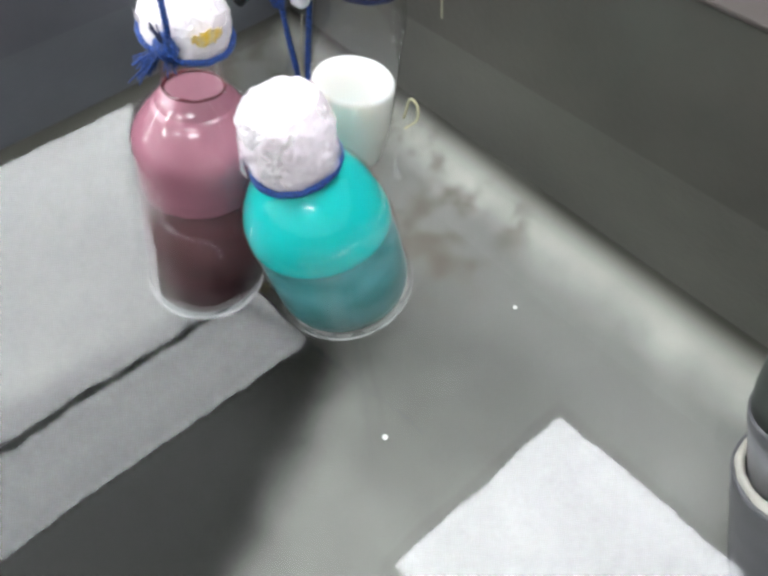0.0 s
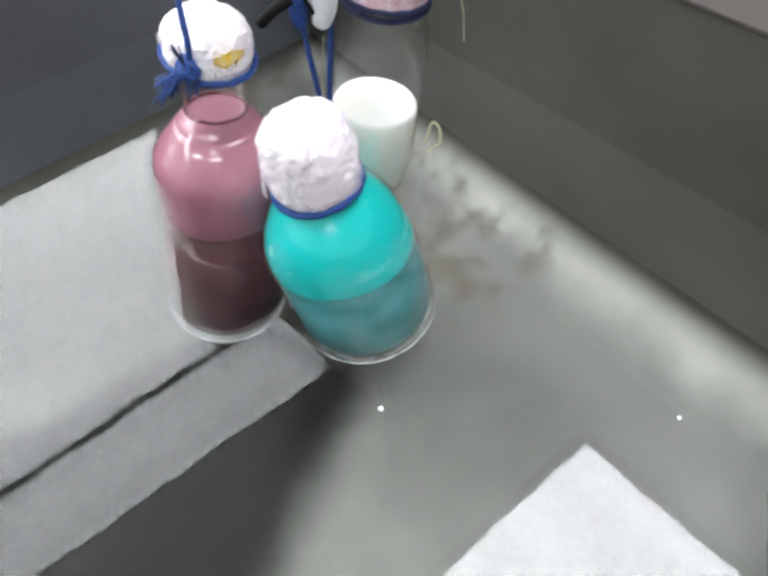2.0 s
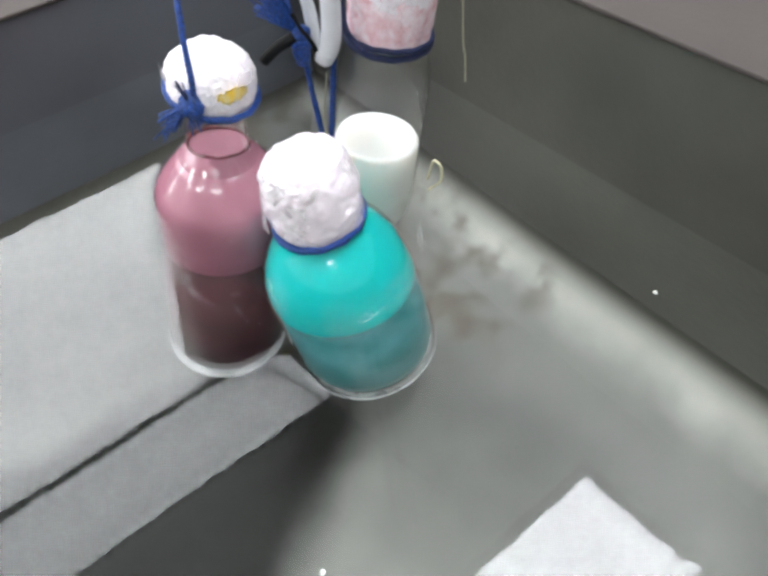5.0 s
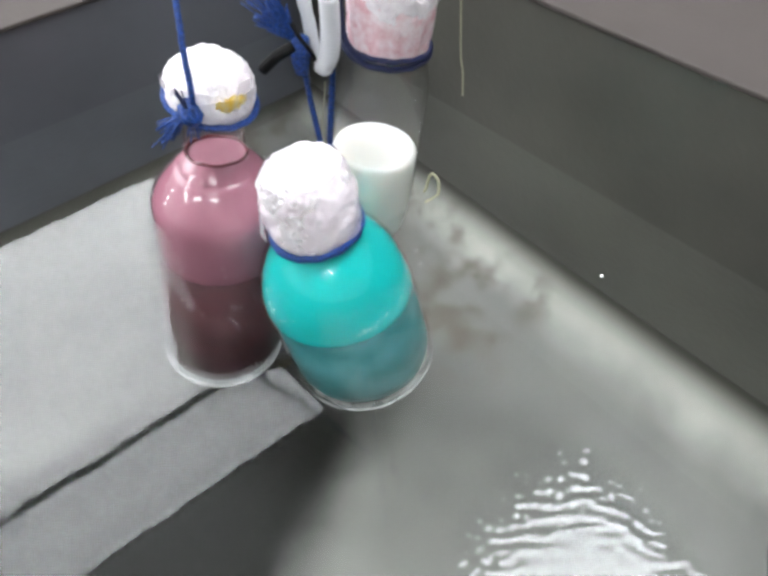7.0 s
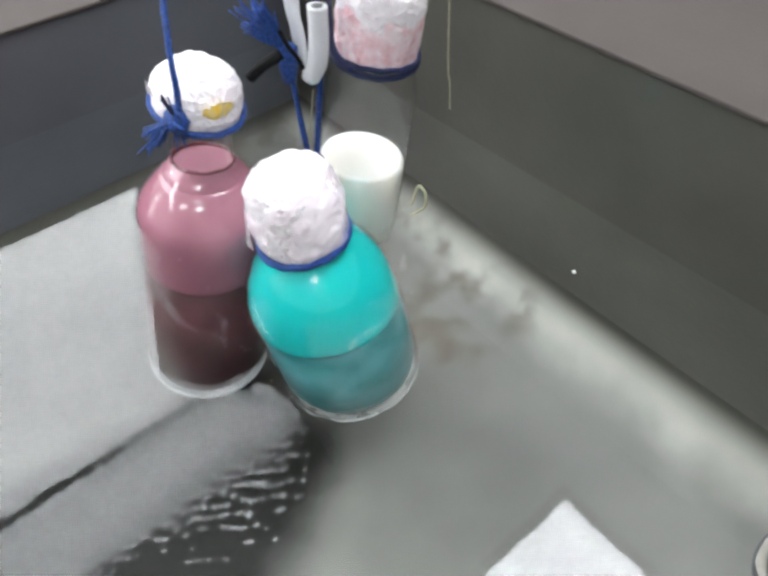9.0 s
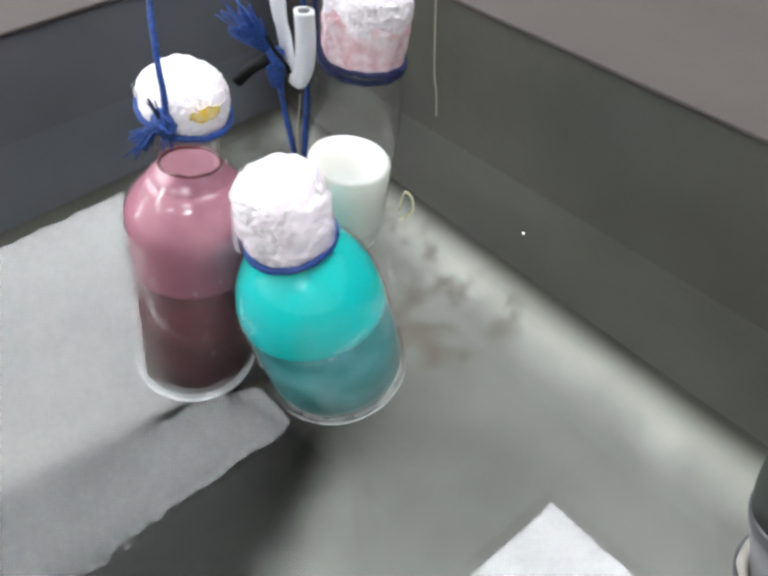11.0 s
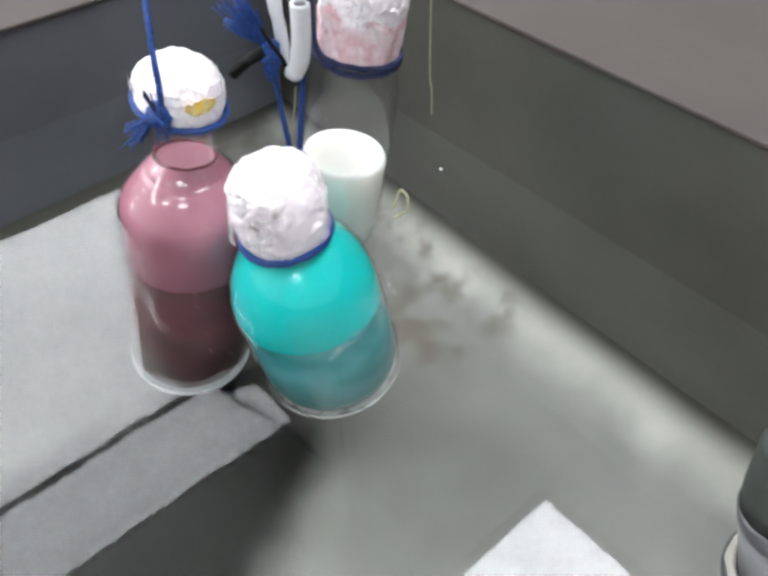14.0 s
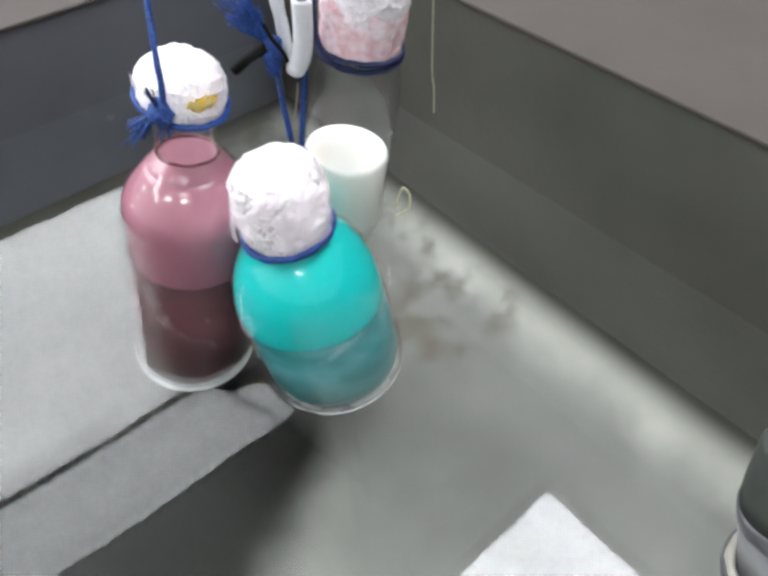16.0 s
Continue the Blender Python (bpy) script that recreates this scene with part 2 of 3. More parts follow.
def rope(points, radius, strands=3, pitch=0.007):
    """A laid cord: strands wound round one another along the path."""
    bm = bmesh.new()
    path = smooth_path(points, 10)
    fine = []
    for a, b in zip(path, path[1:]):
        k = max(1, int((b - a).length / 0.0012))
        fine += [a.lerp(b, i / k) for i in range(k)]
    fine.append(path[-1])
    for s in range(strands):
        pts, run = [], 0.0
        for i, p in enumerate(fine):
            d = (fine[min(i + 1, len(fine) - 1)] - fine[max(i - 1, 0)]).normalized()
            u = d.cross(Vector((0.31, 0.17, 0.93))).normalized()
            w = d.cross(u)
            a = 2 * math.pi * (run / pitch + s / strands)
            pts.append(p + radius * 0.38 * (u * math.cos(a) + w * math.sin(a)))
            if i + 1 < len(fine):
                run += (fine[i + 1] - p).length
        tube(pts, radius * 0.68, n=7, steps=1, bm=bm)
    return bm


def ring_path(r, z, n=24, tilt=0.0, wob=0.0, start=0.0, turn=360.0):
    return [(r * math.cos(radians(start + turn * i / n)), r * math.sin(radians(start + turn * i / n)),
             z + tilt * math.sin(radians(start + turn * i / n)) + wob * math.sin(3.1 * i)) for i in range(n + 1)]


def thing(name, m, label, category, **kw):
    e = new(name)
    e.empty_display_size = 0.02
    e.matrix_world = m
    return tagged(e, label, category, **kw)


# ---- room and bench ----
tagged(part("ceiling", box(-2.6, 2.9, -2.2, 3.4, CEIL + 0.02, CEIL + 0.1), CEILING, smooth=False), "plain matt grey ceiling above the bench", kind="structure")
for nm, b in (("wall_north", (-2.6, 2.9, 3.3, 3.4)), ("wall_south", (-2.6, 2.9, -2.2, -2.1)), ("wall_east", (2.8, 2.9, -2.1, 3.3)), ("wall_west", (-2.6, -2.5, -2.1, 3.3))):
    tagged(part(nm, box(*b, -0.9, CEIL + 0.02), ROOM, smooth=False), "plain painted grey room wall", kind="structure")
tagged(part("floor", box(-2.6, 2.9, -2.2, 3.4, -1.0, -0.9), ROOM, smooth=False), "plain grey room floor", kind="structure")


def ceiling_panel(x0, x1, y0, y1, material, label, framed):
    e = thing("ceiling_light", pose((x0 + x1) / 2, (y0 + y1) / 2, CEIL), label, "ceiling light", group="ceiling lights")
    w, h = (x1 - x0) / 2, (y1 - y0) / 2
    part("diffuser", box(-w, w, -h, h, -0.012, 0.0), material, e, smooth=False)
    part("backing", box(-w + 0.002, w - 0.002, -h + 0.002, h - 0.002, 0.001, 0.019), FRAME, e, smooth=False)
    t = 0.026
    for b in ((-w - t, w + t, h + 0.001, h + t), (-w - t, w + t, -h - t, -h - 0.001), (-w - t, -w - 0.001, -h, h), (w + 0.001, w + t, -h, h)) if framed else ():
        part("frame", box(*b, -0.03, 0.019, 0.002), FRAME, e, smooth=False)
    return e


def angled_panel():
    """The big luminous panel, whose end is cut at an angle."""
    e = thing("ceiling_light", pose(-0.7, 2.1, CEIL), "large frameless luminous white ceiling panel with angled end", "ceiling light", group="ceiling lights")
    plan = [(-1.7, 1.366), (0.405, 1.366), (XA, 1.49), (XB, 2.95), (-1.7, 2.95)]
    for name, z0, z1, m in (("diffuser", -0.012, 0.0, PANEL_SIDE), ("backing", 0.001, 0.019, FRAME)):
        bm = bmesh.new()
        lo = [bm.verts.new((x + 0.7, y - 2.1, z0)) for x, y in plan]
        hi = [bm.verts.new((x + 0.7, y - 2.1, z1)) for x, y in plan]
        bm.faces.new(lo[::-1])
        bm.faces.new(hi)
        for i in range(5):
            bm.faces.new((lo[i], lo[(i + 1) % 5], hi[(i + 1) % 5], hi[i]))
        part(name, bm, m, e, smooth=False)
    part("frame", box(-1.0, 1.32, -0.755, -0.7355, -0.02, 0.019, 0.002), FRAME, e, smooth=False)
    part("side_diffuser", box(-1.0, 1.30, -1.008, -0.757, -0.012, 0.0), PANEL_DIM, e, "dimmer luminous strip beside the panel", smooth=False)
    part("side_backing", box(-0.998, 1.298, -1.006, -0.759, 0.001, 0.019), FRAME, e, smooth=False)
    return e


XA, XB = 0.348, 0.985
angled_panel()
ceiling_panel(0.36, 0.955, -0.20, 0.435, PANEL_TOP, "square bright white ceiling light in dark frame", True)


# unseen fill light, added to brighten the fronts of the bottles
ceiling_panel(-0.95, -0.45, -0.85, -0.35, PANEL_TOP, "small square fill light added on the ceiling, in dark frame", True)


def strip_light(m, half, label, rows=(-0.055, 0.055)):
    e = thing("strip_light", m, label, "strip light", group="strip lights")
    part("housing", box(-half - 0.02, half + 0.02, -0.09, 0.09, 0.0, 0.019, 0.004), ROOM, e, smooth=False)
    for y in rows:
        part("tube", tube([(-half, y, -0.02), (half, y, -0.02)], 0.018, n=12), PANEL_TUBE, e)
    return e


strip_light(pose(-2.1, 1.15, CEIL, 0, 0, 75), 0.6, "slim white twin-tube strip light on ceiling")
for x, y, turn, half in ((-1.75, -0.19, -57, 0.3), (-0.97, -1.22, -42, 0.32)):
    strip_light(pose(x, y, CEIL, 0, 0, turn), half, "short white single-tube strip light on ceiling", (0.0,))
# unseen wall lamp, added so that its reflection streaks the pink bottle's shoulder
strip_light(pose(-2.48, 2.72, 0.85, 0, -90, 0), 0.5, "unseen slim twin-tube light added upright on wall for a highlight")

# ---- the basin, sunk in the bench ----
tank = thing("basin", pose(0, 0, 0), "dark grey resin basin with coved corners, filled with water", "basin")
W = 0.03


def cove(along, fixed, a0, a1, r=0.055):
    """Concave fillet between a wall and the bottom."""
    bm = bmesh.new()
    rows = []
    for i in range(13):
        a = math.pi / 2 * i / 12
        rows.append([bm.verts.new((fixed - r + r * math.sin(a) + 0.0004 if along == "y" else s, s if along == "y" else fixed - r + r * math.sin(a) + 0.0004, FLOOR + r - r * math.cos(a) - 0.0004)) for s in (a0, a1)])
    for a, b in zip(rows, rows[1:]):
        bm.faces.new((a[0], a[1], b[1], b[0]))
    return bm


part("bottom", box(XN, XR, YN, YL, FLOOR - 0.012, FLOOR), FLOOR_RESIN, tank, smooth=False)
part("side_wall", box(XR, XR + W, YN - W, YL + W, FLOOR - 0.012, ZR - 0.0035, 0.001), WALL_RESIN, tank, smooth=False)
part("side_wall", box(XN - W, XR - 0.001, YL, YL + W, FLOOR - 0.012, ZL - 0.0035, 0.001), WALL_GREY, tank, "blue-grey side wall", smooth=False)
part("side_wall", box(XN - W, XN, YN - W, YL - 0.001, FLOOR - 0.012, ZL - 0.0035, 0.001), WALL_RESIN, tank, smooth=False)
part("side_wall", box(XN + 0.001, XR - 0.001, YN - W, YN, FLOOR - 0.012, ZL - 0.0035, 0.001), WALL_RESIN, tank, smooth=False)
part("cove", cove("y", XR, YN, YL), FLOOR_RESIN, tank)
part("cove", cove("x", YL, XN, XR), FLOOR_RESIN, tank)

counter = thing("bench_top", pose(0, 0, 0), "grey-beige laminate bench top round the sunken bath", "bench", kind="structure")
part("slab", box(XR - 0.002, 1.3, -1.2, 1.4, ZR - 0.003, ZR, 0.0012), COUNTER, counter, smooth=False)
part("slab", box(-1.3, XR - 0.003, YL - 0.002, 1.4, ZL - 0.003, ZL, 0.0012), COUNTER, counter, smooth=False)
part("slab", box(-1.3, XN + 0.002, -1.2, YL - 0.003, ZL - 0.003, ZL, 0.0012), COUNTER, counter, smooth=False)
part("slab", box(XN + 0.003, XR - 0.003, -1.2, YN + 0.002, ZL - 0.003, ZL, 0.0012), COUNTER, counter, smooth=False)
part("cabinet", box(-1.25, 1.25, -1.15, 1.35, -0.9, -0.30), ROOM, counter, smooth=False)
part("cabinet", box(XR + W + 0.002, 1.25, -1.15, 1.35, -0.299, ZR - 0.004), ROOM, counter, smooth=False)
part("cabinet", box(-1.25, XR + W, YL + W + 0.002, 1.35, -0.299, ZL - 0.004), ROOM, counter, smooth=False)
part("cabinet", box(-1.25, XN - W - 0.002, -1.15, YL + W, -0.299, ZL - 0.004), ROOM, counter, smooth=False)
part("cabinet", box(XN - W, XR + W, -1.15, YN - W - 0.002, -0.299, ZL - 0.004), ROOM, counter, smooth=False)


# ---- water ----
DRIFT = (-0.040, 0.044)          # metres a second, the way the ripples run
TRAIN = (0.096, 0.108)           # middle of the ripple train at half time


def water_sheet():
    """A wide calm sheet that carries one train of short ripples; fine only where the train is."""
    def ticks(lo, hi, mid):
        out, v = [], lo
        while v < hi:
            out.append(v)
            v += 0.0009 if abs(v - mid) < 0.12 else 0.0045
        return np.array(out + [hi])

    gx, gy = ticks(-0.72, 0.70, TRAIN[0]), ticks(-0.70, 0.90, TRAIN[1])
    x, y = np.meshgrid(gx, gy)
    rng = random.Random(4)
    z = np.zeros_like(x)
    for k in range(20):
        lam, a = rng.uniform(0.018, 0.045), rng.uniform(0, 2 * math.pi)
        z += CALM * lam / 0.06 * np.sin(2 * math.pi / lam * (x * math.cos(a) + y * math.sin(a)) + rng.uniform(0, 6.28))
    far = ((x - TRAIN[0]) / 0.047) ** 2 + ((y - TRAIN[1]) / 0.047) ** 2
    ring = np.zeros_like(x)
    for k in range(24):
        lam, a = rng.uniform(0.0038, 0.0072), radians(48) + rng.gauss(0, 0.95)
        ring += lam / 0.007 * np.sin(2 * math.pi / lam * (x * math.cos(a) + y * math.sin(a)) + rng.uniform(0, 6.28))
    z += RIPPLE * ring * np.exp(-far)
    nx, ny = len(gx), len(gy)
    base = (np.arange(ny - 1)[:, None] * nx + np.arange(nx - 1)[None, :]).ravel()
    me = bpy.data.meshes.new("water")
    me.from_pydata(np.stack([x, y, z], -1).reshape(-1, 3).tolist(), [], np.stack([base, base + 1, base + nx + 1, base + nx], -1).tolist())
    me.polygons.foreach_set("use_smooth", [True] * len(me.polygons))
    me.materials.append(WATER)
    return new("water", me)


CALM, RIPPLE = 0.0000030, 0.0000180
water = tagged(water_sheet(), "clear water with a passing train of ripples, mirroring ceiling lights", "water", kind="structure")
water.visible_shadow = False


# ---- bottles ----
def shell(outer, wall=0.0026, bottom=0.005):
    """The clear wall with its thick bottom: up the outside, over the lip and a little way down."""
    r, z = outer[-1]
    return [(0, outer[0][1])] + list(outer) + [(r - wall * 0.5, z + 0.001), (r - wall, z), (r - wall, z - 0.006)]


def clear(ob):
    ob.visible_shadow = False
    return ob


PINK_POS = (0.1147, 0.3313, -0.150)
TEAL_POS = (0.1685, 0.2378, -0.102)
WHITE_POS = (0.2212, 0.2820, -0.0218)
HEAD = -41.4


def tassel(parent, at, way, count, length, material, spread, seed, name="frayed_end"):
    bm = bmesh.new()
    rng = random.Random(seed)
    for k in range(count):
        d = Vector(way).normalized() + Vector((rng.uniform(-1, 1), rng.uniform(-1, 1), rng.uniform(-1, 1))) * spread
        L = length * rng.uniform(0.7, 1.1)
        mid = Vector(at) + d * L * 0.5 + Vector((0, 0, rng.uniform(-1, 1) * L * 0.06))
        tube([at, mid, Vector(at) + d * L + Vector((0, 0, -L * 0.12))], 0.0006, n=5, steps=3, bm=bm, taper=0.6)
    return part(name, bm, material, parent)


def pink_bottle():
    e = thing("pink_bottle", pose(*PINK_POS, 0, 0, HEAD) @ pose(0, 0, 0, 0, 7.0, 0), "glass bottle of pink liquid, coloured darker under water, on blue cord", "bottle", group="hanging bottles")
    out = [(0.030, 0.0), (0.0355, 0.002), (0.0392, 0.008), (0.0394, 0.10), (0.0392, 0.180), (0.0391, 0.186), (0.0382, 0.1910), (0.0358, 0.1958), (0.0310, 0.2025), (0.0258, 0.2088), (0.0205, 0.2152), (0.0174, 0.2192), (0.0164, 0.2235), (0.0160, 0.236), (0.0166, 0.258)]
    clear(part("glass", lathe(shell(out)), GLASS, e))
    clear(part("heel", lathe([(0.0262, 0.0035), (0.0315, 0.0), (0.0362, 0.002), (0.0396, 0.008), (0.0397, 0.011), (0.039, 0.0115)]), GLINT_HEEL, e, "thick clear glass heel, white added for its edge glint"))
    part("lower_liquid", lathe([(0, 0.0082), (0.030, 0.0082), (0.0355, 0.011), (0.0374, 0.018), (0.0378, 0.1495), (0, 0.1495)]), PINK_SHADED, e, "pink liquid, coloured darker below the waterline")
    part("upper_liquid", lathe([(0, 0.150), (0.0376, 0.150), (0.0381, 0.152), (0.0380, 0.180), (0.0379, 0.1855), (0.0370, 0.1900), (0.0346, 0.1948), (0.0299, 0.2014), (0.0248, 0.2078), (0.0218, 0.2116), (0, 0.2116)]), PINK, e, "milky pink liquid")
    neck, brim, rows = bmesh.new(), [], []
    for i in range(64):
        a = 2 * math.pi * i / 64
        z = 0.2184 - 0.0024 * math.sin(a)
        r = 0.0194 - 0.78 * (z - 0.2152) if z < 0.2192 else 0.0163 - 0.23 * (z - 0.2192)
        u = Vector((math.cos(a), math.sin(a), 0))
        brim.append(u * r + Vector((0, 0, z)))
        rows.append([neck.verts.new(u * 0.0218 + Vector((0, 0, 0.2112))), neck.verts.new(brim[-1]), neck.verts.new(u * (r - 0.0022) + Vector((0, 0, z - 0.0004)))])
    for p, q in zip(rows, rows[1:] + rows[:1]):
        neck.faces.new((p[0], q[0], q[1], p[1]))
        neck.faces.new((p[1], q[1], q[2], p[2]))
    neck.faces.new([p[2] for p in rows])
    part("neck_liquid", neck, PINK, e, "pink liquid with slanting surface in the neck")
    part("liquid_ring", tube([Vector((p.x * 0.96, p.y * 0.96, p.z)) + Vector((0, 0, 0.0004 * math.sin(7 * i))) for i, p in enumerate(brim + brim[:2])], 0.00085, n=8, steps=2), WET, e, "dark red glossy ring of liquid in the neck")
    cap = [(0.0190, 0.2465), (0.0212, 0.2480), (0.0222, 0.2520), (0.0225, 0.2570), (0.0220, 0.2620), (0.0204, 0.2668), (0.0172, 0.2708), (0.0128, 0.2738), (0.0070, 0.2755), (0, 0.2760)]
    plug = part("cotton_cap", lathe(fine(cap), 170, 0.0007, 3.0, 5.0), GAUZE, e, "white cotton gauze cap")
    stain = bmesh.new()
    for i in range(9):
        for j in range(5):
            a, z = radians(-72 + 5.0 * i), 0.2580 + 0.0019 * j
            n = Vector((math.cos(a), math.sin(a), 0))
            stain.verts.new(n * (0.0236 + 0.0005 * noise.noise(n * 60 + Vector((0, 0, z * 300)))) + Vector((0, 0, z + 0.0008 * math.sin(i * 1.7))))
    stain.verts.ensure_lookup_table()
    for i in range(8):
        for j in range(4):
            if (i, j) in ((0, 0), (7, 3), (0, 3), (7, 0), (1, 3), (6, 0)):
                continue
            stain.faces.new([stain.verts[k] for k in (i * 5 + j, i * 5 + 5 + j, i * 5 + 6 + j, i * 5 + 1 + j)])
    bmesh.ops.solidify(stain, geom=stain.faces[:], thickness=0.0008)
    part("stain", stain, YELLOW, plug, "yellow stain on the gauze")
    for a0, z0 in ((-35, 0.262), (-140, 0.262)):
        bm = bmesh.new()
        tri = [(0.0235, a0 - 14, z0), (0.0235, a0 + 14, z0 + 0.002), (0.026, a0 + 8, z0 + 0.011), (0.0245, a0 - 9, z0 + 0.0105)]
        vs = [bm.verts.new((r * math.cos(radians(a)), r * math.sin(radians(a)), z)) for r, a, z in tri]
        bm.faces.new(vs)
        bmesh.ops.subdivide_edges(bm, edges=bm.edges[:], cuts=3, use_grid_fill=True)
        for v in bm.verts:
            v.co += Vector((1, 1, 0)) * 0.0012 * noise.noise(v.co * 240)
        clear(part("film_flap", bm, FILM, plug, "clear plastic film flap"))
    part("neck_cord", rope([(x, y, z - 0.16 * x) for x, y, z in ring_path(0.0228, 0.2515, 26, 0.0014, 0.0003)], 0.0016), BLUE, e, "blue cord tied round the neck")
    k = Vector((-0.0045, -0.0232, 0.2575))
    for tip in (15, 75, 130):
        loop = part("knot_turn", rope(ring_path(0.0046, 0, 14), 0.0015), BLUE, e)
        loop.location, loop.rotation_euler = k + Vector((0, -0.001, 0)), (radians(tip), radians(35), radians(tip * 2))
    part("knot", lathe([(0, -0.006), (0.004, -0.0052), (0.0058, -0.001), (0.0052, 0.003), (0.003, 0.006), (0, 0.0068)], 20, 0.0011, 5, 6), BLUE, e).location = k
    tassel(e, k + Vector((-0.002, -0.001, -0.001)), (-0.8, -0.2, -0.6), 46, 0.015, BLUE, 0.35, 1)
    tassel(e, k, (0.1, -0.3, -1), 10, 0.011, BLUE, 0.3, 2)
    tassel(e, k + Vector((-0.001, -0.002, 0.002)), (-0.18, -0.25, 1), 4, 0.017, NAVY, 0.12, 3, "loose_thread")
    part("hanging_cord", rope([k + Vector((0.001, 0, 0.002)), k + Vector((0.0008, 0.0005, 0.016)), k + Vector((-0.0025, 0.008, 0.034)), (-0.0095, 0.002, 0.318), (0.012, 0.012, 0.375), (0.085, 0.05, 0.622)], 0.00165), BLUE, e, "blue hanging cord")
    return e


def teal_bottle():
    m = pose(*TEAL_POS, 0, 0, HEAD) @ pose(0, 0, 0, 0, -8.0, 0)
    e = thing("teal_bottle", m, "squat glass bottle of teal liquid, gauze cap, tilted in water", "bottle", group="hanging bottles")
    out = [(0.034, 0.0), (0.0405, 0.003), (0.0430, 0.010), (0.0432, 0.0520), (0.0434, 0.0960), (0.0424, 0.1080), (0.0392, 0.1210), (0.0340, 0.1320), (0.0275, 0.1400), (0.0228, 0.1450), (0.0216, 0.1520), (0.0212, 0.1680)]
    clear(part("glass", lathe(shell(out)), GLASS, e))
    part("lower_liquid", lathe([(0, 0.0075), (0.032, 0.0075), (0.0392, 0.011), (0.0412, 0.02), (0.0414, 0.0895), (0, 0.0895)]), TEAL_SHADED, e, "teal liquid, coloured darker below the waterline")
    part("upper_liquid", lathe([(0, 0.0900), (0.0412, 0.0900), (0.0420, 0.0920), (0.0420, 0.0960), (0.0410, 0.1075), (0.0378, 0.1200), (0.0327, 0.1305), (0.0263, 0.1380), (0.0214, 0.1430), (0.0202, 0.1490), (0, 0.1488)]), TEAL, e, "opaque bright teal liquid")
    clear(part("heel", lathe([(0.0350, 0.0005), (0.037, -0.0005), (0.0412, 0.003), (0.0430, 0.0070), (0.0420, 0.0075)]), HEEL, e, "thick clear glass heel, white added for its edge glint"))
    cap = [(0.0205, 0.1455), (0.0222, 0.1475), (0.0230, 0.1510), (0.0237, 0.1600), (0.0238, 0.1690), (0.0231, 0.1755), (0.0222, 0.1812), (0.0196, 0.1862), (0.0146, 0.1895), (0.0072, 0.1912), (0, 0.1918)]
    plug = part("cotton_cap", lathe(fine(cap), 190, 0.0008, 9.0, 5.0), GAUZE, e, "white gauze cap with rosy sheen")
    film = [(0.0236, 0.1475), (0.0246, 0.1540), (0.0250, 0.1650), (0.0248, 0.1720), (0.0236, 0.1790), (0.0205, 0.1855)]
    clear(part("film_wrap", lathe(fine(film), 140, 0.0020, 14.0, 2.0), FILM, plug, "crinkled clear plastic film"))
    bm = bmesh.new()
    for i in range(7):
        for j in range(4):
            a = radians(168 + 5 * i)
            r = 0.0242 + 0.0022 * j * (1 - abs(i - 3) / 5) + 0.0008 * noise.noise(Vector((i, j, 3)) * 0.9)
            bm.verts.new((r * math.cos(a), r * math.sin(a), 0.174 - 0.009 * j))
    bm.verts.ensure_lookup_table()
    for i in range(6):
        for j in range(3):
            bm.faces.new([bm.verts[k] for k in (i * 4 + j, i * 4 + 4 + j, i * 4 + 5 + j, i * 4 + 1 + j)])
    clear(part("film_flap", bm, FILM, plug, "clear plastic film flap"))
    part("neck_cord", rope(ring_path(0.0240, 0.1475, 26, 0.001, 0.0004), 0.0019), BLUE, e, "blue cord round the neck")
    return e


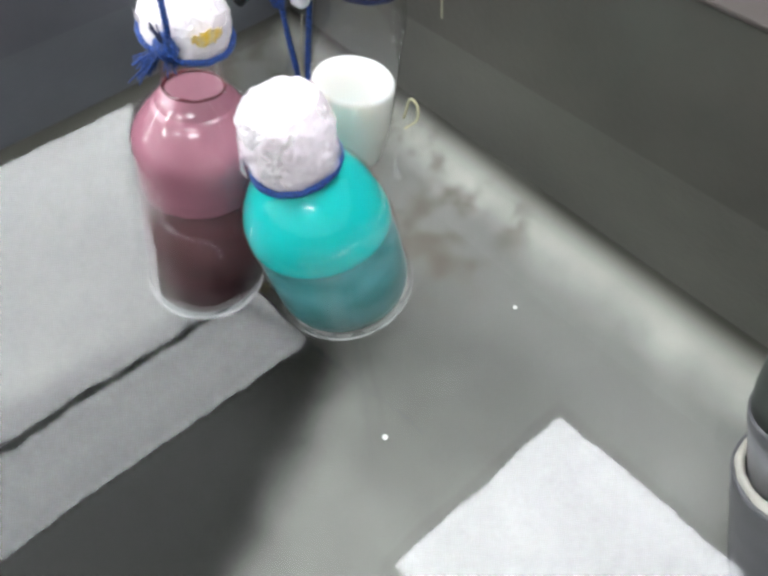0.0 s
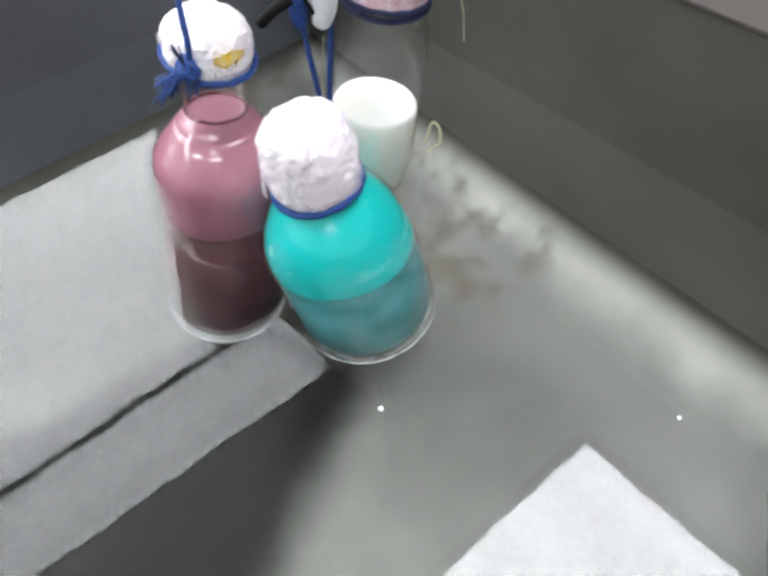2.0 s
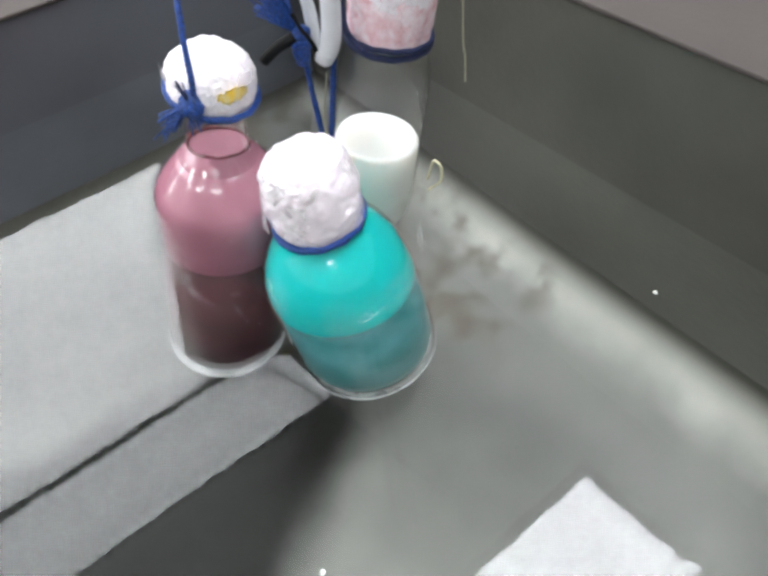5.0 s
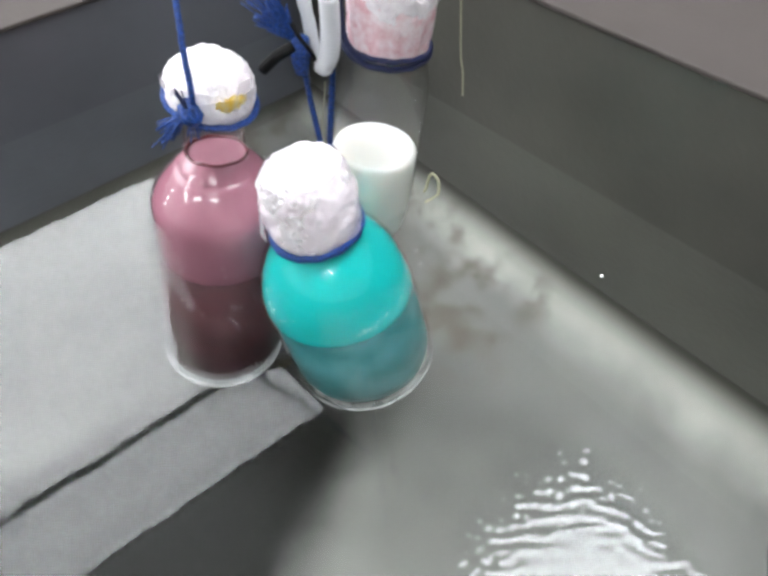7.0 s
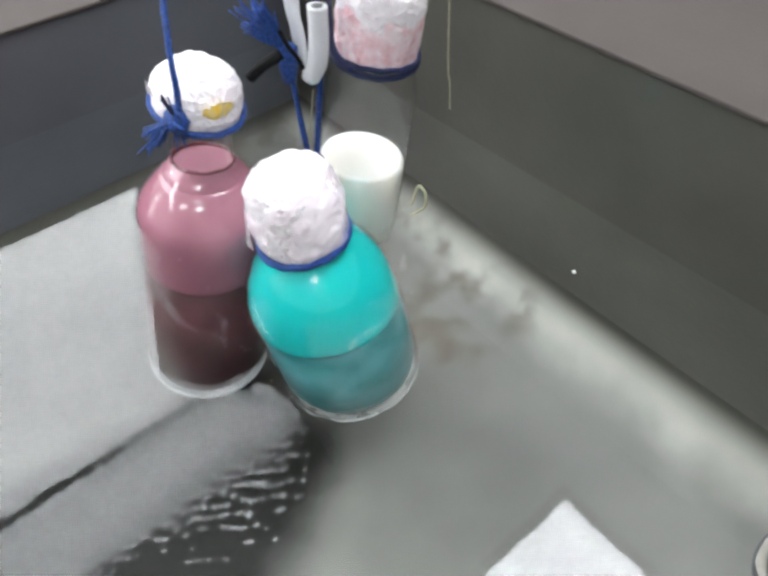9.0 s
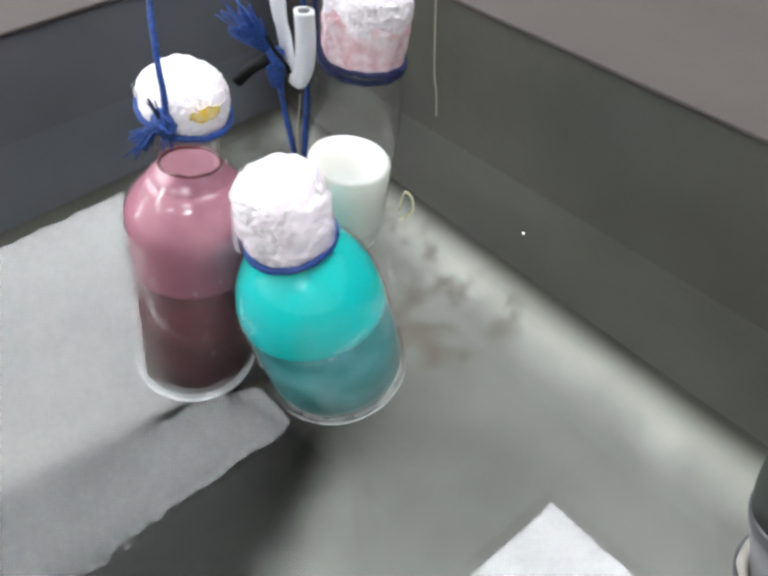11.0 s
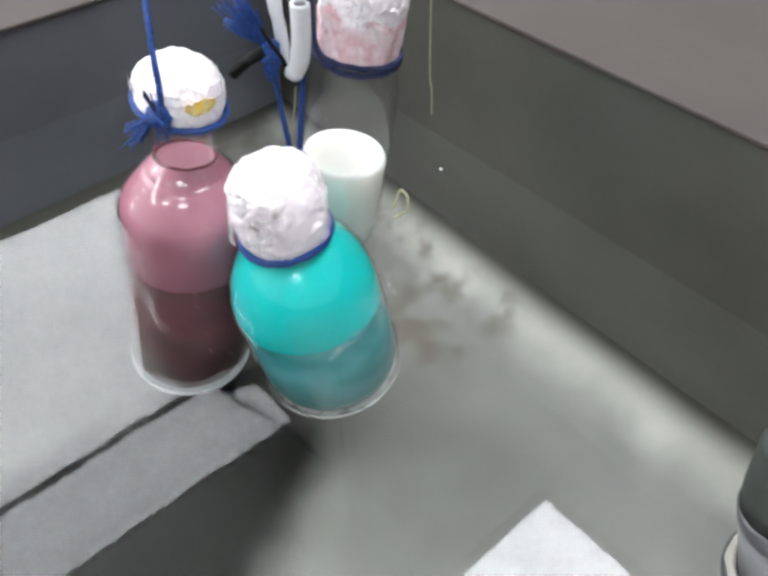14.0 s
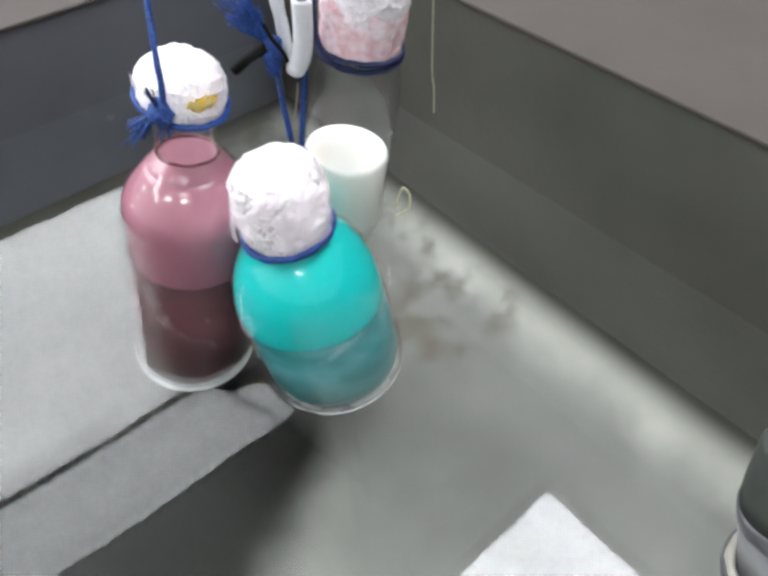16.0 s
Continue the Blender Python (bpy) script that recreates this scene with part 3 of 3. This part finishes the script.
def white_bottle():
    e = thing("white_bottle", pose(*WHITE_POS, 0, 0, HEAD) @ pose(-0.0118, 0, 0, 0, 8.0, 0) @ Matrix.Scale(0.97, 4), "slim clear glass bottle part filled with milky liquid, hung in bath", "bottle", group="hanging bottles")
    out = [(0.015, -0.012), (0.0210, -0.0095), (0.0246, -0.004), (0.0262, 0.006), (0.0264, 0.075), (0.0262, 0.110), (0.0252, 0.120), (0.0224, 0.130), (0.0204, 0.138), (0.0200, 0.153)]
    clear(part("glass", lathe(shell(out, 0.0018, 0.003)), GLASS, e))
    part("liquid", lathe([(0, -0.0085), (0.0135, -0.0085), (0.0198, -0.0065), (0.0234, -0.002), (0.0254, 0.007), (0.0254, 0.0670), (0.0250, 0.0690), (0.0244, 0.0702), (0.0232, 0.0706), (0.0215, 0.0707), (0, 0.0707)]), MILK, e, "milky white liquid")
    low = [(0.0208, 0.136), (0.0222, 0.139), (0.0229, 0.147), (0.0231, 0.159), (0.0222, 0.169)]
    part("cap_skirt", lathe(fine(low), 170, 0.0006, 5.0, 5.0), GAUZE_PINK, e, "gauze skirt stained pink")
    top = [(0.0220, 0.155), (0.0230, 0.161), (0.0231, 0.169), (0.0222, 0.1755), (0.0195, 0.179), (0.010, 0.181), (0, 0.1815)]
    part("cotton_cap", lathe(fine(top), 170, 0.0006, 7.0, 5.0), GAUZE, e, "white cotton gauze cap")
    part("neck_cord", rope(ring_path(0.0232, 0.1362, 26, 0.0015, 0.0003), 0.0017), NAVY, e, "navy cord tied round the neck")
    part("neck_cord", rope(ring_path(0.0234, 0.1380, 26, -0.0012, 0.0003), 0.0015), NAVY, e, "navy cord tied round the neck")
    part("hanging_cord", rope([(-0.012, -0.0215, 0.1365), (-0.0215, -0.0155, 0.143), (-0.0255, -0.011, 0.156), (-0.0272, -0.009, 0.174), (-0.036, 0.0, 0.30), (-0.050, 0.01, 0.515)], 0.0019), NAVY, e, "navy hanging cord")
    return e


pink, teal, white = pink_bottle(), teal_bottle(), white_bottle()


def at_view(x, y, far):
    """A plan place given sideways and ahead of the viewer's line, with its height apart."""
    a = radians(90 + HEAD)
    return Vector((math.sin(a) * x + math.cos(a) * far, -math.cos(a) * x + math.sin(a) * far, y))


# cords from the teal bottle to its knot, with frayed end and black sleeve
cord = thing("knotted_cord", pose(*at_view(-0.0575, 0.111, 0.345)), "knotted blue nylon cord with frayed end and black sleeve", "cord")
o = at_view(-0.0575, 0.111, 0.345)
D = lambda x, z, far: at_view(x, z, far) - o
part("knot", lathe([(0, -0.011), (0.0034, -0.010), (0.0046, -0.004), (0.0052, 0.003), (0.0044, 0.009), (0, 0.012)], 22, 0.0013, 2, 6), BLUE, cord)
part("strand", rope([D(-0.0570, 0.106, 0.345), D(-0.0545, 0.085, 0.340), D(-0.0510, 0.061, 0.335), D(-0.0450, 0.042, 0.312)], 0.0017), BLUE, cord)
part("strand", rope([D(-0.0405, 0.170, 0.350), D(-0.0415, 0.118, 0.347), D(-0.0425, 0.0985, 0.343), D(-0.0464, 0.061, 0.335), D(-0.0430, 0.042, 0.312)], 0.0017), BLUE, cord)
part("hanging_strand", rope([D(-0.0405, 0.170, 0.350), D(-0.036, 0.30, 0.36), D(-0.03, 0.471, 0.36)], 0.0017), BLUE, cord)
tassel(cord, D(-0.0595, 0.118, 0.345), D(-0.072, 0.141, 0.345) - D(-0.0595, 0.118, 0.345), 130, 0.026, BLUE, 0.33, 5)
part("wrap", rope([D(-0.0610, 0.1135, 0.3405), D(-0.0565, 0.1150, 0.3395), D(-0.0530, 0.1120, 0.343), D(-0.0560, 0.1085, 0.350)], 0.0016), BLUE, cord)
part("sleeve", tube([D(-0.0600, 0.1170, 0.343), D(-0.0690, 0.1130, 0.341), D(-0.0774, 0.1059, 0.340)], 0.0040, n=12, flat=0.75), BLACK, cord, "black shrink sleeve")
part("binding", tube([D(-0.0600, 0.1300, 0.342), D(-0.0560, 0.1230, 0.3395), D(-0.0515, 0.1160, 0.3395), D(-0.0500, 0.1100, 0.341)], 0.0011, n=8), BLACK, cord, "thin black binding")
part("core_thread", tube([D(-0.0461, 0.0975, 0.342), D(-0.0475, 0.087, 0.340), D(-0.0492, 0.0762, 0.337), D(-0.0490, 0.062, 0.334)], 0.0004, n=5), WIRE, cord, "thin pale thread")

# white plastic hook between the cords
hook = thing("plastic_hook", pose(*at_view(-0.046, 0.11, 0.345)), "translucent white plastic hook holding the blue cords", "hook")
o = at_view(-0.046, 0.11, 0.345)
limb = part("open_limb", tube([D(-0.0400, 0.1440, 0.3385), D(-0.0405, 0.128, 0.3385), D(-0.0425, 0.1135, 0.339), D(-0.0465, 0.1050, 0.341)], 0.0051, n=18, flat=0.8), PLASTIC, hook)
part("tip", lathe([(0, -0.0035), (0.0025, -0.0031), (0.0044, -0.001), (0.0050, 0.0015), (0.0046, 0.004), (0, 0.005)], 18), PLASTIC, hook).location = D(-0.0455, 0.1062, 0.340)
# solid dark stub in place of the shaded hollow of the limb
part("mouth_shade", tube([D(-0.0400, 0.1444, 0.3382), D(-0.0400, 0.1405, 0.3376)], 0.0030, n=14), GREY, limb, "dark stub for the shade in the open end")
part("back_limb", tube([D(-0.0465, 0.1050, 0.343), D(-0.0500, 0.112, 0.346), D(-0.0520, 0.1275, 0.348), D(-0.0535, 0.148, 0.350), D(-0.050, 0.22, 0.358), D(-0.04, 0.471, 0.36)], 0.0044, n=16, flat=0.6), PLASTIC, hook)

# rod overhead from which everything hangs
rod = thing("hanging_rod", pose(0.22, 0.31, 0.476), "thin steel rod hung above the bath to hold cords", "rod")
part("bar", tube([(-0.20, 0.05, 0), (0.20, -0.05, 0)], 0.005, n=16), ROD, rod)
for k in (-0.19, 0.19):
    part("suspension_cord", tube([(k, -0.25 * k, 0.004), (k, -0.25 * k, CEIL - 0.476 + 0.018)], 0.0006, n=8), NAVY, rod)

# thin clear line that hangs at the corner
line = thing("thin_line", pose(*at_view(0.0281, 0, 0.40)), "thin clear yellowish plastic line hanging by the wall", "line")
o = at_view(0.0281, 0, 0.40)
part("strand", tube([D(0.021, 0.476, 0.40), D(0.0262, 0.1169, 0.40), D(0.0292, 0.06, 0.40), D(0.0298, 0.044, 0.40)], 0.0005, n=8), WIRE, line)
part("loop", tube([D(0.0060, -0.006, 0.366), D(0.0094, 0.0125, 0.362), D(0.0125, 0.0135, 0.360), D(0.0147, 0.0080, 0.360), D(0.0140, -0.002, 0.360), D(0.0067, -0.012, 0.360)], 0.0009, n=8), LOOP, line)

# grey standpipe by the wall of the basin
probe = thing("standpipe", pose(0.234, -0.0175, -0.053, -15, 0, 0), "tilted grey plastic pipe in sleeve with pale seal, in bath", "pipe")
part("sleeve", lathe([(0, -0.108), (0.0300, -0.108), (0.0302, -0.102), (0.0300, -0.004), (0.0296, 0.0), (0.0285, 0.0010), (0.0275, 0.0), (0, -0.001)], 56), GREY, probe, "dark grey outer sleeve")
part("seal", lathe([(0.0276, -0.0005), (0.0278, 0.0015), (0.0262, 0.0032), (0.0240, 0.0036), (0.0228, 0.0010)], 64, 0.0008, 2, 5), PALE, probe, "pale worn seal")
part("pipe", lathe([(0, -0.001), (0.0226, -0.001), (0.0222, 0.046), (0.0216, 0.0475), (0, 0.0475)], 48), PIPE, probe, "lighter grey inner pipe")
part("collar", lathe([(0, 0.046), (0.0226, 0.046), (0.0228, 0.048), (0.0226, 0.0570), (0.0220, 0.059), (0, 0.059)], 48), GREY, probe)
part("cap", lathe([(0, 0.0585), (0.0216, 0.059), (0.0208, 0.070), (0.0170, 0.096), (0.0150, 0.100), (0, 0.101)], 48), DARK, probe, "black rubber cap")
# small air bubbles that drift on the water
BEAD = mat("bubble_skin", (0.75, 0.76, 0.72), 0.08, var=0.1, scale=300, Alpha=0.45)


def bubble(r):
    return tagged(clear(part("bubble", lathe([(0, -0.3 * r), (0.8 * r, -0.25 * r), (r, 0.0), (0.86 * r, 0.5 * r), (0.5 * r, 0.86 * r), (0, r)], 20), BEAD)), "tiny round air bubble floating on the water", "bubble", group="floating bubbles")


bubbles = [bubble(0.0014), bubble(0.0012), bubble(0.0011)]


# ---- what moves ----
LIFT = [(0.0, -0.0140), (3.5, -0.0112), (7.0, -0.0077), (9.0, -0.0056), (12.5, -0.0021), (14.5, 0.0), (16.0, 0.0014)]


def motions():
    # the bottles are slowly drawn up out of the bath, with all that hangs beside them
    for ob in (pink, teal, white, cord, hook, rod):
        home = ob.matrix_world.copy()
        walk(ob, [(t, Matrix.Translation((0, 0, z)) @ home) for t, z in LIFT])
    walk(bubbles[0], [(t, pose(x, y, 0.0)) for t, x, y in ((0.0, 0.092, 0.112), (1.2, 0.099, 0.139), (2.6, 0.101, 0.142), (3.8, 0.100, 0.160), (5.2, 0.03, 0.10), (6.3, -0.06, 0.04), (16.0, -0.10, 0.0))])
    walk(bubbles[1], [(t, pose(x, y, 0.0)) for t, x, y in ((0.0, 0.235, -0.06), (2.0, 0.262, 0.02), (3.8, 0.272, 0.104), (6.6, 0.262, 0.131), (7.4, 0.270, 0.159), (8.2, 0.269, 0.157), (11.0, 0.285, 0.20), (16.0, 0.295, 0.33))])
    walk(bubbles[2], [(t, pose(x, y, 0.0)) for t, x, y in ((0.0, 0.186, 0.122), (0.6, 0.180, 0.131), (2.0, 0.195, 0.05), (4.0, 0.18, -0.06), (16.0, 0.10, -0.20))])
    # the ripple train crosses the bath
    walk(water, [(t, pose(DRIFT[0] * (t - 8), DRIFT[1] * (t - 8), 0)) for t in (0.0, 4.0, 8.0, 12.0, 16.0)])


motions()
